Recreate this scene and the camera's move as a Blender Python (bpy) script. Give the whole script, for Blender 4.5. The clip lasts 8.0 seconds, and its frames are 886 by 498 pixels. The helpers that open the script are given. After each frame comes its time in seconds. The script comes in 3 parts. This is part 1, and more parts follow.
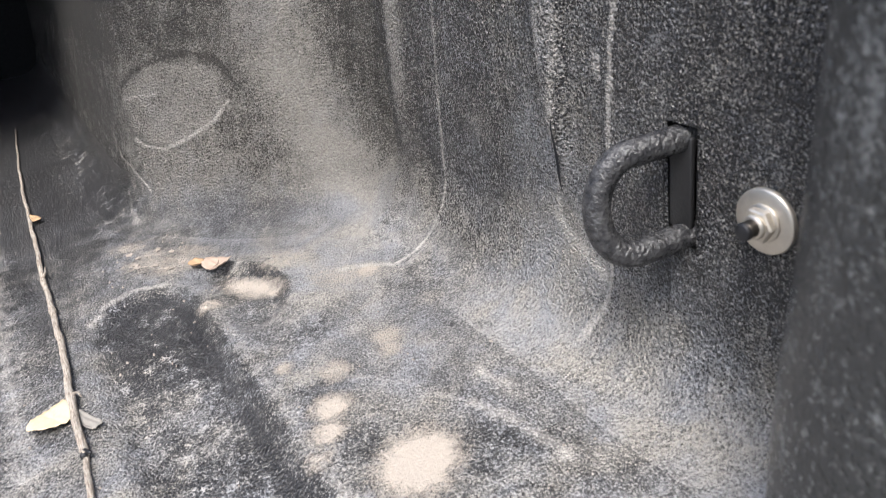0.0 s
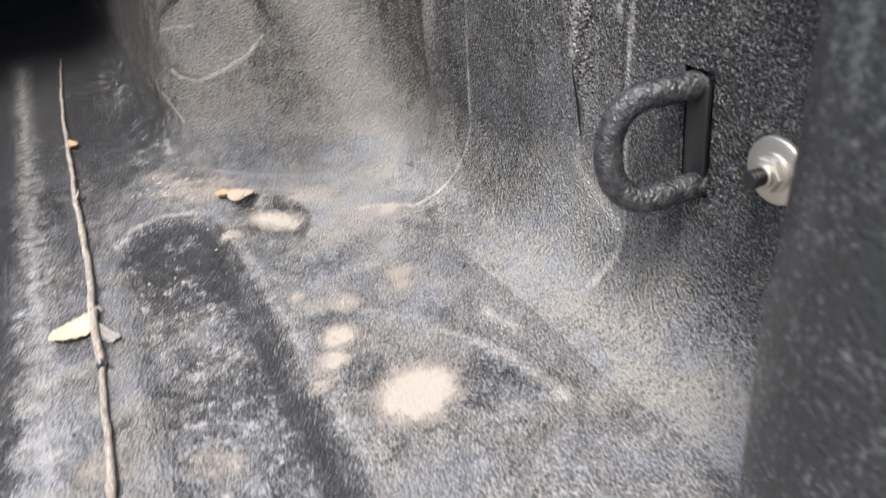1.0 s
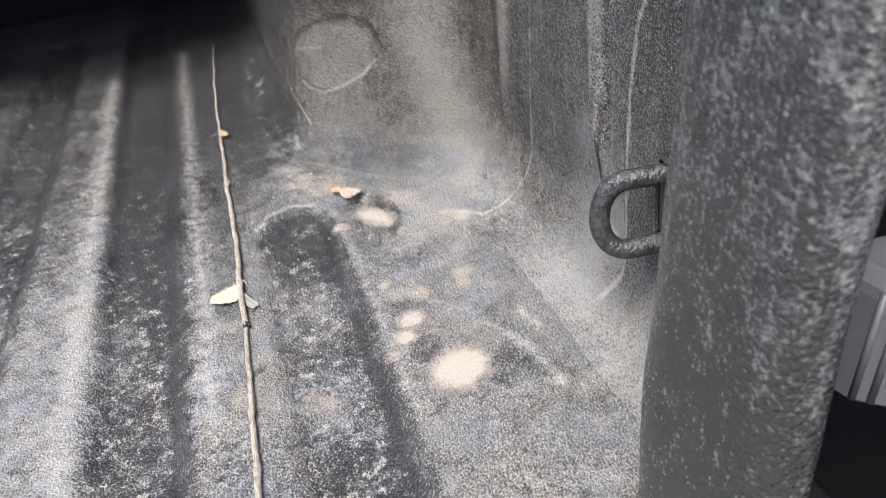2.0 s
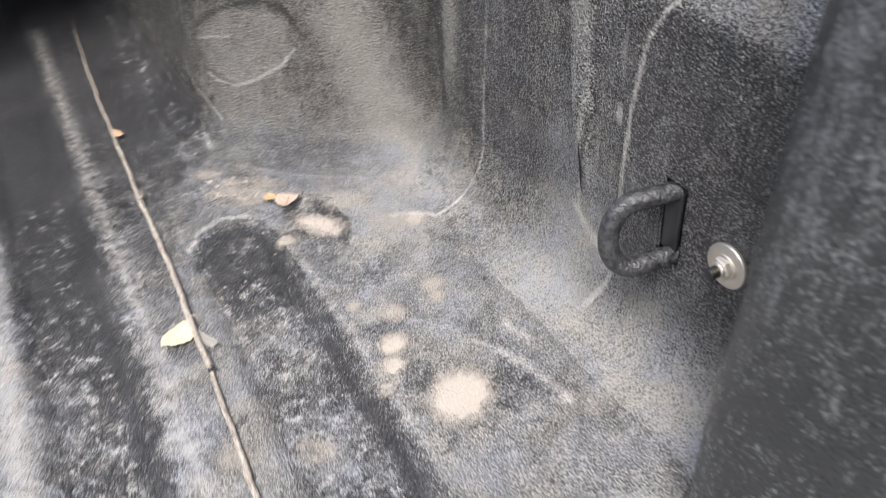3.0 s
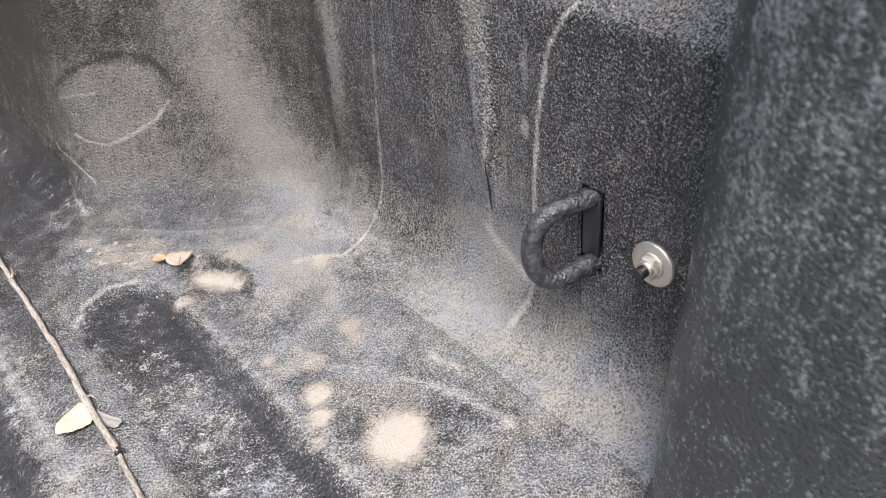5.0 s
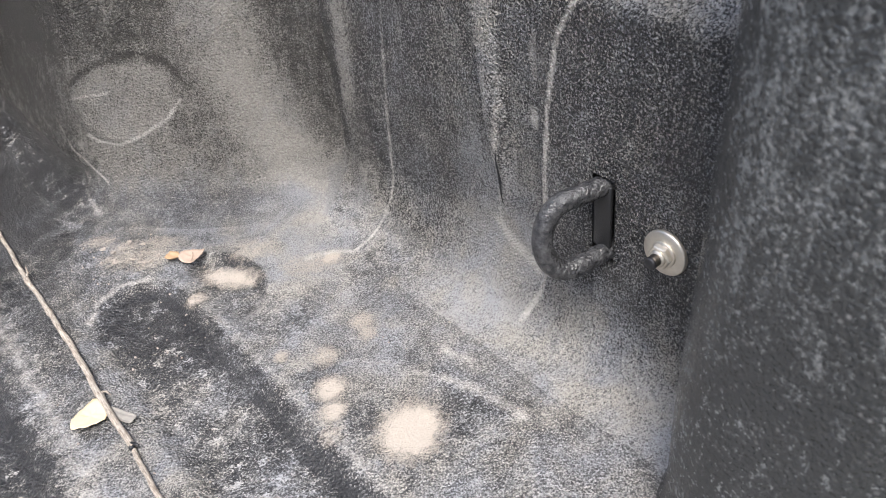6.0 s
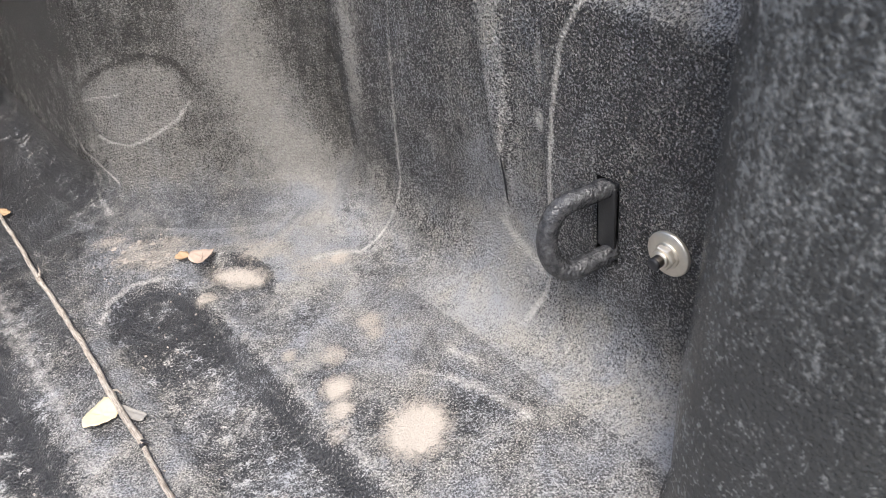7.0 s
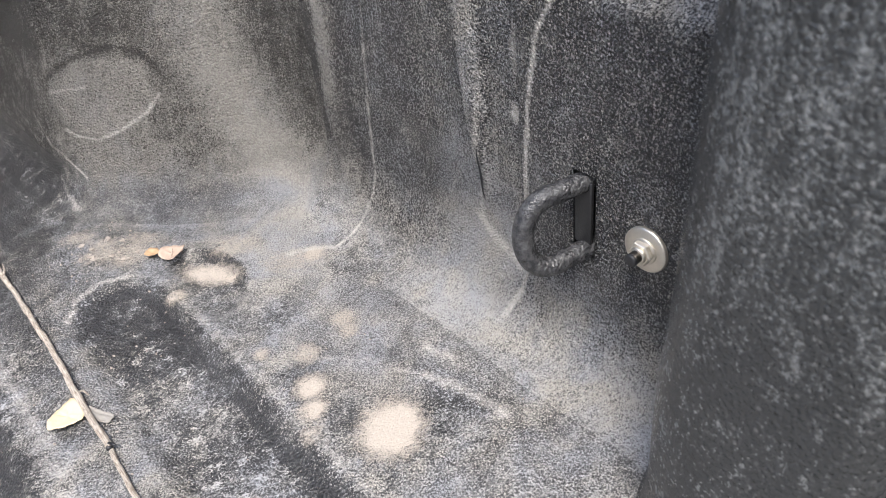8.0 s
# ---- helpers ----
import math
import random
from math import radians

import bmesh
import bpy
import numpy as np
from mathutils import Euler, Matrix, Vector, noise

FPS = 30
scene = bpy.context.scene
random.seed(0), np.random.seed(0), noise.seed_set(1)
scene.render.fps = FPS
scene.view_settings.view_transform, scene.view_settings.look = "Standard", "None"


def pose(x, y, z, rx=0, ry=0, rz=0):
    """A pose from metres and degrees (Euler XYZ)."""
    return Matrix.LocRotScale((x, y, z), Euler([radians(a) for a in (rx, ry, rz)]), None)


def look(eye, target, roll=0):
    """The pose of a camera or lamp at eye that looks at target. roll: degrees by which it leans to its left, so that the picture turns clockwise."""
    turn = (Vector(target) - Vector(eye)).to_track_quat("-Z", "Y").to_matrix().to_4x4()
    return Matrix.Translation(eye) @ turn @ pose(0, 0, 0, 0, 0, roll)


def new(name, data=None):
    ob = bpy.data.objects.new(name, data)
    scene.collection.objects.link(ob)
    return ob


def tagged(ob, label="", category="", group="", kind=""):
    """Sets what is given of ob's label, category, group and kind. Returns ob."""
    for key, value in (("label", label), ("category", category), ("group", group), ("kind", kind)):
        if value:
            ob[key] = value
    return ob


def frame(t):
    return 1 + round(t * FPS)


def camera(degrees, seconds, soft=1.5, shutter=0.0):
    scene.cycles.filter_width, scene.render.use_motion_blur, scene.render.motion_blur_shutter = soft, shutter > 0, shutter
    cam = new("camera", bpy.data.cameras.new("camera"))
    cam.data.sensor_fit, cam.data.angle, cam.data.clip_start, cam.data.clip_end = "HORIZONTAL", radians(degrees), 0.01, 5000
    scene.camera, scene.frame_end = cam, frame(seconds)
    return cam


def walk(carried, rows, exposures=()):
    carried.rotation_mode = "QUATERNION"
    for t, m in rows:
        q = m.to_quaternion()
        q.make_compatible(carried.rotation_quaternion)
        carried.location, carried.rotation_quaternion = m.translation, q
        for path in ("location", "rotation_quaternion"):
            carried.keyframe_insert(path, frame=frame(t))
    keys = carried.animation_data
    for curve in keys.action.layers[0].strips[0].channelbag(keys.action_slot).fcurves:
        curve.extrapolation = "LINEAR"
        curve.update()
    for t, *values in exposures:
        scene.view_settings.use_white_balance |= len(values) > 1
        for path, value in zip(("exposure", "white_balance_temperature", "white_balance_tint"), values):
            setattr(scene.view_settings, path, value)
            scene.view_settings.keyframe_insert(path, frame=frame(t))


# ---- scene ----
cam = camera(59.2, 8.0, soft=0.8, shutter=0.8)
cam.data.dof.use_dof, cam.data.dof.focus_distance, cam.data.dof.aperture_fstop = True, 0.65, 13.0
PATH = [
    (0, (0.051, 0.039, 0.329), (0.853, 1.624, -0.591), -8.8),
    (0.5, (0.049, 0.034, 0.325), (0.819, 1.618, -0.622), -8.2),
    (1, (0.061, 0.022, 0.316), (0.741, 1.616, -0.682), -7.1),
    (1.2, (0.072, -0.020, 0.350), (0.690, 1.592, -0.668), -7.6),
    (1.5, (0.137, -0.098, 0.418), (0.543, 1.585, -0.585), -10.3),
    (1.7, (0.104, -0.127, 0.441), (0.46, 1.552, -0.586), -8.8),
    (2.8, (0.031, -0.047, 0.499), (0.625, 1.403, -0.744), -6.6),
    (3, (-0.006, -0.011, 0.51), (0.668, 1.39, -0.748), -5.7),
    (3.5, (-0.019, 0.035, 0.48), (0.817, 1.346, -0.777), -4.5),
    (4, (-0.015, 0.031, 0.481), (0.905, 1.324, -0.736), -5.2),
    (4.5, (-0.018, 0.022, 0.489), (0.939, 1.307, -0.709), -5.7),
    (6, (-0.023, 0.013, 0.479), (0.915, 1.326, -0.703), -7.3),
    (6.5, (-0.023, 0.009, 0.482), (0.894, 1.34, -0.696), -7.9),
    (7, (-0.023, 0.008, 0.484), (0.895, 1.334, -0.699), -7.8),
    (7.5, (-0.017, 0.009, 0.48), (0.926, 1.306, -0.715), -7.1),
    (8, (-0.013, 0.014, 0.478), (0.936, 1.301, -0.724), -7.0),
]
walk(cam, [(t, look(eye, target, roll)) for t, eye, target, roll in PATH])


# ---- world and light ----
world = bpy.data.worlds.new("sky")
scene.world = world
world.use_nodes = True
wn = world.node_tree.nodes
sky = wn.new("ShaderNodeTexSky")
sky.sky_type, sky.sun_disc = "NISHITA", False
sky.sun_elevation, sky.sun_rotation = radians(60), radians(-140)
sky.dust_density, sky.ozone_density = 4.0, 0.6
world.node_tree.links.new(sky.outputs[0], wn["Background"].inputs[0])
wn["Background"].inputs[1].default_value = 0.14
sun = new("sun", bpy.data.lights.new("sun", "SUN"))
sun.data.energy, sun.data.angle, sun.data.color = 2.5, radians(26), (1.0, 0.95, 0.88)
sun.matrix_world = look((-1.5, -1.5, 4.4), (0.1, 0.4, 0.0))
scene.view_settings.exposure = 1.15
scene.view_settings.use_white_balance = True
scene.view_settings.white_balance_temperature, scene.view_settings.white_balance_tint = 6190, 10


# ---- materials ----
class Mat:
    """A node material with short helpers."""

    def __init__(self, name):
        self.m = bpy.data.materials.new(name)
        self.m.use_nodes = True
        self.t = self.m.node_tree
        self.b = self.t.nodes["Principled BSDF"]
        self.pos = self.node("ShaderNodeTexCoord").outputs["Object"]

    def node(self, kind, **inputs):
        n = self.t.nodes.new(kind)
        for k, v in inputs.items():
            self.put(n.inputs[k.replace("_", " ")], v)
        return n

    def put(self, socket, v):
        if isinstance(v, bpy.types.NodeSocket):
            self.t.links.new(v, socket)
        else:
            socket.default_value = v

    def noise(self, scale, detail=2.0, rough=0.5, distortion=0.0, at=None):
        return self.node("ShaderNodeTexNoise", Vector=at or self.pos, Scale=scale, Detail=detail, Roughness=rough, Distortion=distortion).outputs["Fac"]

    def voronoi(self, scale, at=None):
        return self.node("ShaderNodeTexVoronoi", Vector=at or self.pos, Scale=scale).outputs["Distance"]

    def band(self, v, lo, hi, to0=0.0, to1=1.0):
        n = self.node("ShaderNodeMapRange")
        for i, x in enumerate((v, lo, hi, to0, to1)):
            self.put(n.inputs[i], x)
        return n.outputs[0]

    def calc(self, op, a, b=0.0, clamp=False):
        n = self.t.nodes.new("ShaderNodeMath")
        n.operation, n.use_clamp = op, clamp
        self.put(n.inputs[0], a)
        self.put(n.inputs[1], b)
        return n.outputs[0]

    def mix(self, f, a, b):
        n = self.t.nodes.new("ShaderNodeMix")
        n.data_type = "RGBA"
        self.put(n.inputs[0], f)
        self.put(n.inputs[6], (*a, 1) if isinstance(a, tuple) else a)
        self.put(n.inputs[7], (*b, 1) if isinstance(b, tuple) else b)
        return n.outputs[2]

    def field(self, name):
        n = self.t.nodes.new("ShaderNodeAttribute")
        n.attribute_name = name
        return n.outputs["Fac"]

    def bump(self, height, strength, distance, under=None):
        n = self.node("ShaderNodeBump", Strength=strength, Distance=distance, Height=height)
        if under:
            self.put(n.inputs["Normal"], under)
        return n.outputs[0]

    def done(self, color, rough, normal=None, metal=0.0, spec=0.5):
        self.put(self.b.inputs["Base Color"], (*color, 1) if isinstance(color, tuple) else color)
        self.put(self.b.inputs["Roughness"], rough)
        self.put(self.b.inputs["Metallic"], metal)
        self.put(self.b.inputs["Specular IOR Level"], spec)
        if normal:
            self.put(self.b.inputs["Normal"], normal)
        return self.m


def liner_material(name, grain=690.0, peel=430.0, height_mm=3.8, specks=250.0, runs=0.5, film=0.10, cool=(0.383, 0.388, 0.402), warm=(0.46, 0.435, 0.39)):
    """Sprayed black bed coating: pebbled relief, grey dust held between the pebbles, tan sand where it has gathered.

    Fields on the mesh: the dust amount (which also carries painted light and shade), sand, worn, specks (painted
    glints), flecks (loose clumps), upright (1 on walls), calm (1 where a thin even film lies)."""
    m = Mat(name)
    upright, calm = m.field("upright"), m.field("calm")
    warp = m.node("ShaderNodeVectorMath")
    warp.operation = "MULTIPLY_ADD"
    m.put(warp.inputs[0], m.node("ShaderNodeTexNoise", Vector=m.pos, Scale=grain * 0.7, Detail=1.0).outputs["Color"])
    m.put(warp.inputs[1], (0.0016, 0.0016, 0.0016))
    m.put(warp.inputs[2], m.pos)
    cells = m.voronoi(peel, at=warp.outputs[0])
    pebble = m.calc("ADD", m.calc("MULTIPLY", m.noise(peel * 1.1, 2.0, 0.55, 0.5), 0.6), m.calc("MULTIPLY", m.calc("SUBTRACT", 0.95, cells), 0.4))
    maze = m.noise(grain, 1.5, 0.6, 0.3)
    fine = m.noise(grain * 2.2, 1.0)
    blotch = m.noise(42.0, 5.0, 0.68, 0.3)
    wide = m.noise(10.0, 3.0, 0.6)
    black = m.mix(m.band(wide, 0.35, 0.7), (0.016, 0.016, 0.0175), (0.031, 0.031, 0.033))
    black = m.mix(m.calc("MULTIPLY", m.calc("MULTIPLY", calm, upright), 0.8, clamp=True), black, tuple(film * c for c in warm))
    loose = m.calc("ADD", m.calc("MULTIPLY", m.field("flecks"), 0.9), 0.45)
    amount = m.calc("ADD", m.field("dust_shading"), m.calc("MULTIPLY", m.calc("SUBTRACT", blotch, 0.5), loose))
    amount = m.calc("ADD", amount, m.calc("MULTIPLY", m.calc("SUBTRACT", wide, 0.5), 0.3))
    # ragged pale drifts and rubbed bare patches
    rough_share = m.calc("SUBTRACT", 1.0, m.calc("MAXIMUM", m.calc("MULTIPLY", calm, 0.75), m.calc("MULTIPLY", upright, 0.6)))
    drift = m.band(m.noise(29.0, 7.0, 0.72, 0.6), 0.515, 0.60, 0.0, 0.24)
    shifted = m.node("ShaderNodeVectorMath")
    shifted.operation = "ADD"
    m.put(shifted.inputs[0], m.pos)
    m.put(shifted.inputs[1], (3.1, 1.7, 0.4))
    rubbed = m.band(m.noise(37.0, 7.0, 0.72, 0.8, at=shifted.outputs[0]), 0.53, 0.62, 0.0, 0.26)
    amount = m.calc("ADD", amount, m.calc("MULTIPLY", m.calc("SUBTRACT", drift, rubbed), rough_share))
    # runs down the uprights
    run = m.node("ShaderNodeVectorMath")
    run.operation = "MULTIPLY"
    m.put(run.inputs[0], m.pos)
    m.put(run.inputs[1], (1.0, 1.0, 0.09))
    drip = m.calc("SUBTRACT", m.noise(130.0, 4.0, 0.65, at=run.outputs[0]), 0.5)
    amount = m.calc("ADD", amount, m.calc("MULTIPLY", drip, m.calc("MULTIPLY", upright, runs)))
    gritty = m.calc("ADD", m.calc("MULTIPLY", maze, 0.55), m.calc("ADD", m.calc("MULTIPLY", pebble, 0.25), m.calc("MULTIPLY", fine, 0.2)))
    coarse = m.calc("MULTIPLY", m.calc("SUBTRACT", gritty, 0.50), m.calc("SUBTRACT", 5.4, m.calc("MULTIPLY", calm, 2.6)))
    flecks = m.calc("MULTIPLY", m.band(m.noise(80.0, 5.0, 0.72), 0.54, 0.63), m.calc("MULTIPLY", m.field("flecks"), 0.62))
    dusty = m.band(m.calc("ADD", flecks, m.calc("SUBTRACT", amount, coarse)), 0.12, 0.98)
    hue = m.band(m.noise(18.0, 3.0, 0.6, 0.4), 0.38, 0.62, 0.0, 1.0)
    hue = m.calc("ADD", hue, m.calc("MULTIPLY", m.calc("MULTIPLY", calm, upright), 0.8), clamp=True)
    color = m.mix(m.calc("MULTIPLY", dusty, m.calc("SUBTRACT", 0.84, m.calc("MULTIPLY", calm, 0.20))), black, m.mix(hue, cool, warm))
    haze = m.band(amount, 0.05, 0.80, 0.0, 0.40)
    color = m.mix(haze, color, m.mix(hue, tuple(0.42 * c for c in cool), tuple(0.42 * c for c in warm)))
    # glints on the pebble tips, painted as pale specks
    tip = m.calc("MULTIPLY", m.band(m.voronoi(specks), 0.26, 0.12), m.band(m.noise(specks * 0.6, 1.0), 0.46, 0.56))
    color = m.mix(m.calc("MULTIPLY", tip, m.field("specks"), clamp=True), color, (0.40, 0.39, 0.38))
    ragged = m.calc("ADD", m.field("sand"), m.calc("MULTIPLY", m.calc("SUBTRACT", m.noise(110.0, 5.0, 0.75), 0.5), 1.2))
    ragged = m.calc("SUBTRACT", ragged, m.calc("MULTIPLY", coarse, 0.25))
    sandy = m.band(ragged, 0.26, 0.84)
    sand = m.mix(m.noise(240.0, 4.0, 0.7), (0.295, 0.258, 0.215), (0.42, 0.375, 0.322))
    color = m.mix(sandy, color, sand)
    worn = m.band(m.calc("SUBTRACT", m.calc("ADD", m.field("worn"), m.calc("MULTIPLY", m.calc("SUBTRACT", m.noise(90.0, 4.0, 0.7), 0.5), 1.3)), m.calc("MULTIPLY", coarse, 0.15)), 0.25, 0.95)
    color = m.mix(m.calc("MULTIPLY", worn, 0.8), color, (0.47, 0.445, 0.41))
    height = m.calc("ADD", m.calc("MULTIPLY", pebble, m.calc("SUBTRACT", 1.0, m.calc("MULTIPLY", sandy, 0.8))), m.calc("MULTIPLY", fine, 0.12))
    normal = m.bump(m.calc("MULTIPLY", height, m.calc("ADD", 1.0, m.calc("MULTIPLY", upright, 1.45))), 1.0, height_mm / 1000)
    gloss = m.calc("SUBTRACT", 0.36, m.calc("MULTIPLY", upright, 0.12))
    dullness = m.calc("ADD", gloss, m.calc("MULTIPLY", m.calc("MAXIMUM", dusty, sandy), m.calc("SUBTRACT", 0.32, m.calc("MULTIPLY", upright, 0.14))), clamp=True)
    return m.done(color, dullness, normal)


LINER = liner_material("dusty bed coating")
POST = liner_material("post coating", 330.0, 320.0, 0.8, 150.0, 0.6, 0.085, (0.36, 0.385, 0.39), (0.40, 0.41, 0.405))


def plain(name, color, rough, metal=0.0, scale=60.0, vary=0.25, relief=0.15, spec=0.5):
    m = Mat(name)
    n = m.noise(scale, 4.0, 0.6)
    dark = tuple(c * (1 - vary) for c in color)
    return m.done(m.mix(n, dark, color), m.band(m.noise(scale * 3, 2.0), 0.3, 0.7, rough * 0.85, min(1.0, rough * 1.15)), m.bump(m.noise(scale * 6, 3.0), relief, 0.0006), metal, spec)


STEEL = plain("zinc plated steel", (0.84, 0.78, 0.68), 0.50, 1.0, 150.0, 0.25, 0.1)
BLACK = plain("black oxide steel", (0.02, 0.02, 0.022), 0.4, 0.0, 300.0)
STUD = plain("dark zinc thread", (0.22, 0.20, 0.18), 0.4, 1.0, 300.0)
# near-black colour holds the shade inside the pocket and the split
HOLLOW = plain("black with painted shade", (0.012, 0.012, 0.013), 0.55)
PLATE = plain("black coated plate", (0.022, 0.022, 0.023), 0.42, 0.0, 120.0, 0.4, 0.5)
GREY = plain("grey moulded plastic", (0.105, 0.107, 0.118), 0.42, 0.0, 40.0, 0.2)
TRIM = plain("black body trim", (0.010, 0.011, 0.012), 0.85, spec=0.2)
GROUND = plain("asphalt", (0.055, 0.054, 0.052), 0.9, 0.0, 30.0, 0.4, 0.5)
GRIT = plain("sandy grit", (0.42, 0.37, 0.32), 0.9, 0.0, 300.0, 0.6)
LEAF = plain("dry pale leaf", (0.60, 0.49, 0.315), 0.6, 0.0, 120.0, 0.12, 0.3)
LEAF_TAN = plain("dry tan leaf", (0.43, 0.33, 0.26), 0.65, 0.0, 120.0, 0.3, 0.3)
LEAF_DUSTY = plain("dusty leaf scrap", (0.30, 0.28, 0.25), 0.9, 0.0, 200.0, 0.4, 0.4)
LEAF_RUST = plain("dry rust leaf", (0.42, 0.28, 0.16), 0.65, 0.0, 120.0, 0.3, 0.3)


def ring_material():
    m = Mat("coated ring rod")
    p = m.noise(430.0, 2.0)
    w = m.noise(150.0, 4.0, 0.65)
    col = m.mix(m.band(w, 0.40, 0.70), (0.022, 0.022, 0.024), (0.080, 0.080, 0.081))
    return m.done(col, 0.27, m.bump(p, 0.9, 0.0020))


RING = ring_material()


# ---- building helpers ----
def part(name, bm, material, parent=None, label="", smooth=True):
    me = bpy.data.meshes.new(name)
    bm.normal_update()
    bm.to_mesh(me)
    bm.free()
    me.materials.append(material)
    me.polygons.foreach_set("use_smooth", [smooth] * len(me.polygons))
    ob = new(name, me)
    ob.parent = parent
    if label:
        ob["label"] = label
    return ob


def sheet(name, grid, material, fields=None, skip=None, flip=False):
    """A mesh from an (n, m, 3) array of points; fields: per-vertex numbers; skip: cells left open."""
    n, k = grid.shape[:2]
    idx = np.arange(n * k).reshape(n, k)
    quads = np.stack([idx[:-1, :-1], idx[1:, :-1], idx[1:, 1:], idx[:-1, 1:]], -1)
    if flip:
        quads = quads[..., ::-1]
    if skip is not None:
        quads = quads[~skip]
    quads = quads.reshape(-1, 4)
    me = bpy.data.meshes.new(name)
    me.from_pydata(grid.reshape(-1, 3).tolist(), [], quads.tolist())
    me.polygons.foreach_set("use_smooth", [True] * len(me.polygons))
    for key, values in (fields or {}).items():
        a = me.attributes.new(key, "FLOAT", "POINT")
        a.data.foreach_set("value", np.ascontiguousarray(values, dtype=np.float32).ravel())
    me.materials.append(material)
    return new(name, me)


def step(x, a, b):
    """0 below a, 1 above b, smooth between; a > b turns it round."""
    t = np.clip((x - a) / (b - a), 0, 1)
    return t * t * (3 - 2 * t)


def blob(x, y, cx, cy, rx, ry, turn=0.0):
    """1 in the middle of an oval, 0.5 at its rim, 0 outside."""
    c, s = math.cos(radians(turn)), math.sin(radians(turn))
    u, v = (x - cx) * c + (y - cy) * s, -(x - cx) * s + (y - cy) * c
    return np.clip(1.5 - np.hypot(u / rx, v / ry), 0, 1)


def stroke(x, y, pts, w):
    """1 on a broken line, falling to 0 at w from it."""
    best = np.full(np.shape(x), 9.0)
    for (ax, ay), (bx, by) in zip(pts, pts[1:]):
        dx, dy = bx - ax, by - ay
        t = np.clip(((x - ax) * dx + (y - ay) * dy) / (dx * dx + dy * dy), 0, 1)
        best = np.minimum(best, np.hypot(x - ax - t * dx, y - ay - t * dy))
    return np.clip(1 - best / w, 0, 1)


def ripple(x, y, z=0.0, size=0.05):
    """Slow unevenness, about -1 to 1."""
    return (np.sin(x / size + 1.7 * np.sin(y / size * 0.7 + 0.4)) + np.sin(y / size * 1.3 + 2.1 * np.sin(z / size + x / size * 0.5) + 1.1)) * 0.5


def axis(*runs):
    """Numbers along a line: (start, end, spacing) runs, joined."""
    out = []
    for a, b, d in runs:
        out.extend(np.linspace(a, b, max(2, round((b - a) / d) + 1))[:-1])
    return np.array(out + [runs[-1][1]])


def rounded_box(size, at, bevel, segments=3):
    bm = bmesh.new()
    bmesh.ops.create_cube(bm, size=1.0)
    bmesh.ops.scale(bm, vec=size, verts=bm.verts)
    bmesh.ops.bevel(bm, geom=bm.edges[:], offset=bevel, segments=segments, affect="EDGES", profile=0.5)
    bmesh.ops.translate(bm, vec=at, verts=bm.verts)
    return bm


def tube(path, radii, sides=16):
    """A capped tube along a list of points."""
    bm = bmesh.new()
    path = [Vector(p) for p in path]
    rings, ref = [], None
    for i, p in enumerate(path):
        d = (path[min(i + 1, len(path) - 1)] - path[max(i - 1, 0)]).normalized()
        if ref is None:
            ref = d.orthogonal().normalized()
        ref = (ref - d * ref.dot(d)).normalized()
        side = d.cross(ref)
        r = radii[i] if hasattr(radii, "__len__") else radii
        rings.append([bm.verts.new(p + (ref * math.cos(a) + side * math.sin(a)) * r) for a in (2 * math.pi * j / sides for j in range(sides))])
    for a, b in zip(rings, rings[1:]):
        for j in range(sides):
            bm.faces.new((a[j], a[(j + 1) % sides], b[(j + 1) % sides], b[j]))
    bm.faces.new(rings[0][::-1])
    bm.faces.new(rings[-1])
    return bm


# ---- the bed floor ----
PITCH, GROOVE_R, GROOVE_W, GROOVE_D = 0.174, 0.131, 0.106, 0.011


def floor_height(x, y):
    z = np.zeros(np.shape(x))
    for k in range(8):
        mid = GROOVE_R - GROOVE_W / 2 - k * PITCH
        half = GROOVE_W / 2 - (0.004 if k else 0)
        end = 0.742 if k == 0 else 1.75
        # rounded far end of the pressed groove
        across = np.abs(x - mid)
        along = np.maximum(y - (end - half), 0)
        out = np.where(along > 0, (across ** 2.4 + along ** 2.4) ** (1 / 2.4), across)
        z = z - GROOVE_D * step(out, half + 0.002, half - 0.024)
    # shallow round-ended dish beside the groove
    far = np.hypot((x - 0.148) / 0.059, (y - 0.670) / 0.076)
    dish = step(far, 1.0, 0.72) * step(x, 0.130, 0.160)
    z = z - 0.007 * dish
    return z + 0.0007 * ripple(x, y, 0.0, 0.035)


fx = axis((-1.15, -0.35, 0.02), (-0.35, -0.06, 0.005), (-0.06, 0.34, 0.0028))
fy = axis((0.02, 0.28, 0.006), (0.28, 0.86, 0.0028), (0.86, 1.2, 0.006), (1.2, 2.0, 0.02))
X, Y = np.meshgrid(fx, fy, indexing="ij")
Z = floor_height(X, Y)
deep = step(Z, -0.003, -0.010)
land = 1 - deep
# groove bottoms are set darker than the lands between them
dust_shading = 0.25 + 0.08 * land - 0.16 * deep
dust_shading = dust_shading + 0.10 * blob(X, Y, 0.20, 0.76, 0.13, 0.09) + 0.10 * blob(X, Y, 0.25, 0.56, 0.08, 0.12) + 0.34 * step(X, -0.135, -0.15) + 0.06 * step(X, 0.13, 0.15)
# shade painted into the far and left floor, towards the cover
dust_shading = dust_shading - 0.22 * step(X, 0.03, -0.03) * land - 0.30 * step(Y, 0.58, 0.80) * step(X, 0.10, 0.03) + 0.20 * blob(X, Y, -0.02, 0.42, 0.04, 0.12)
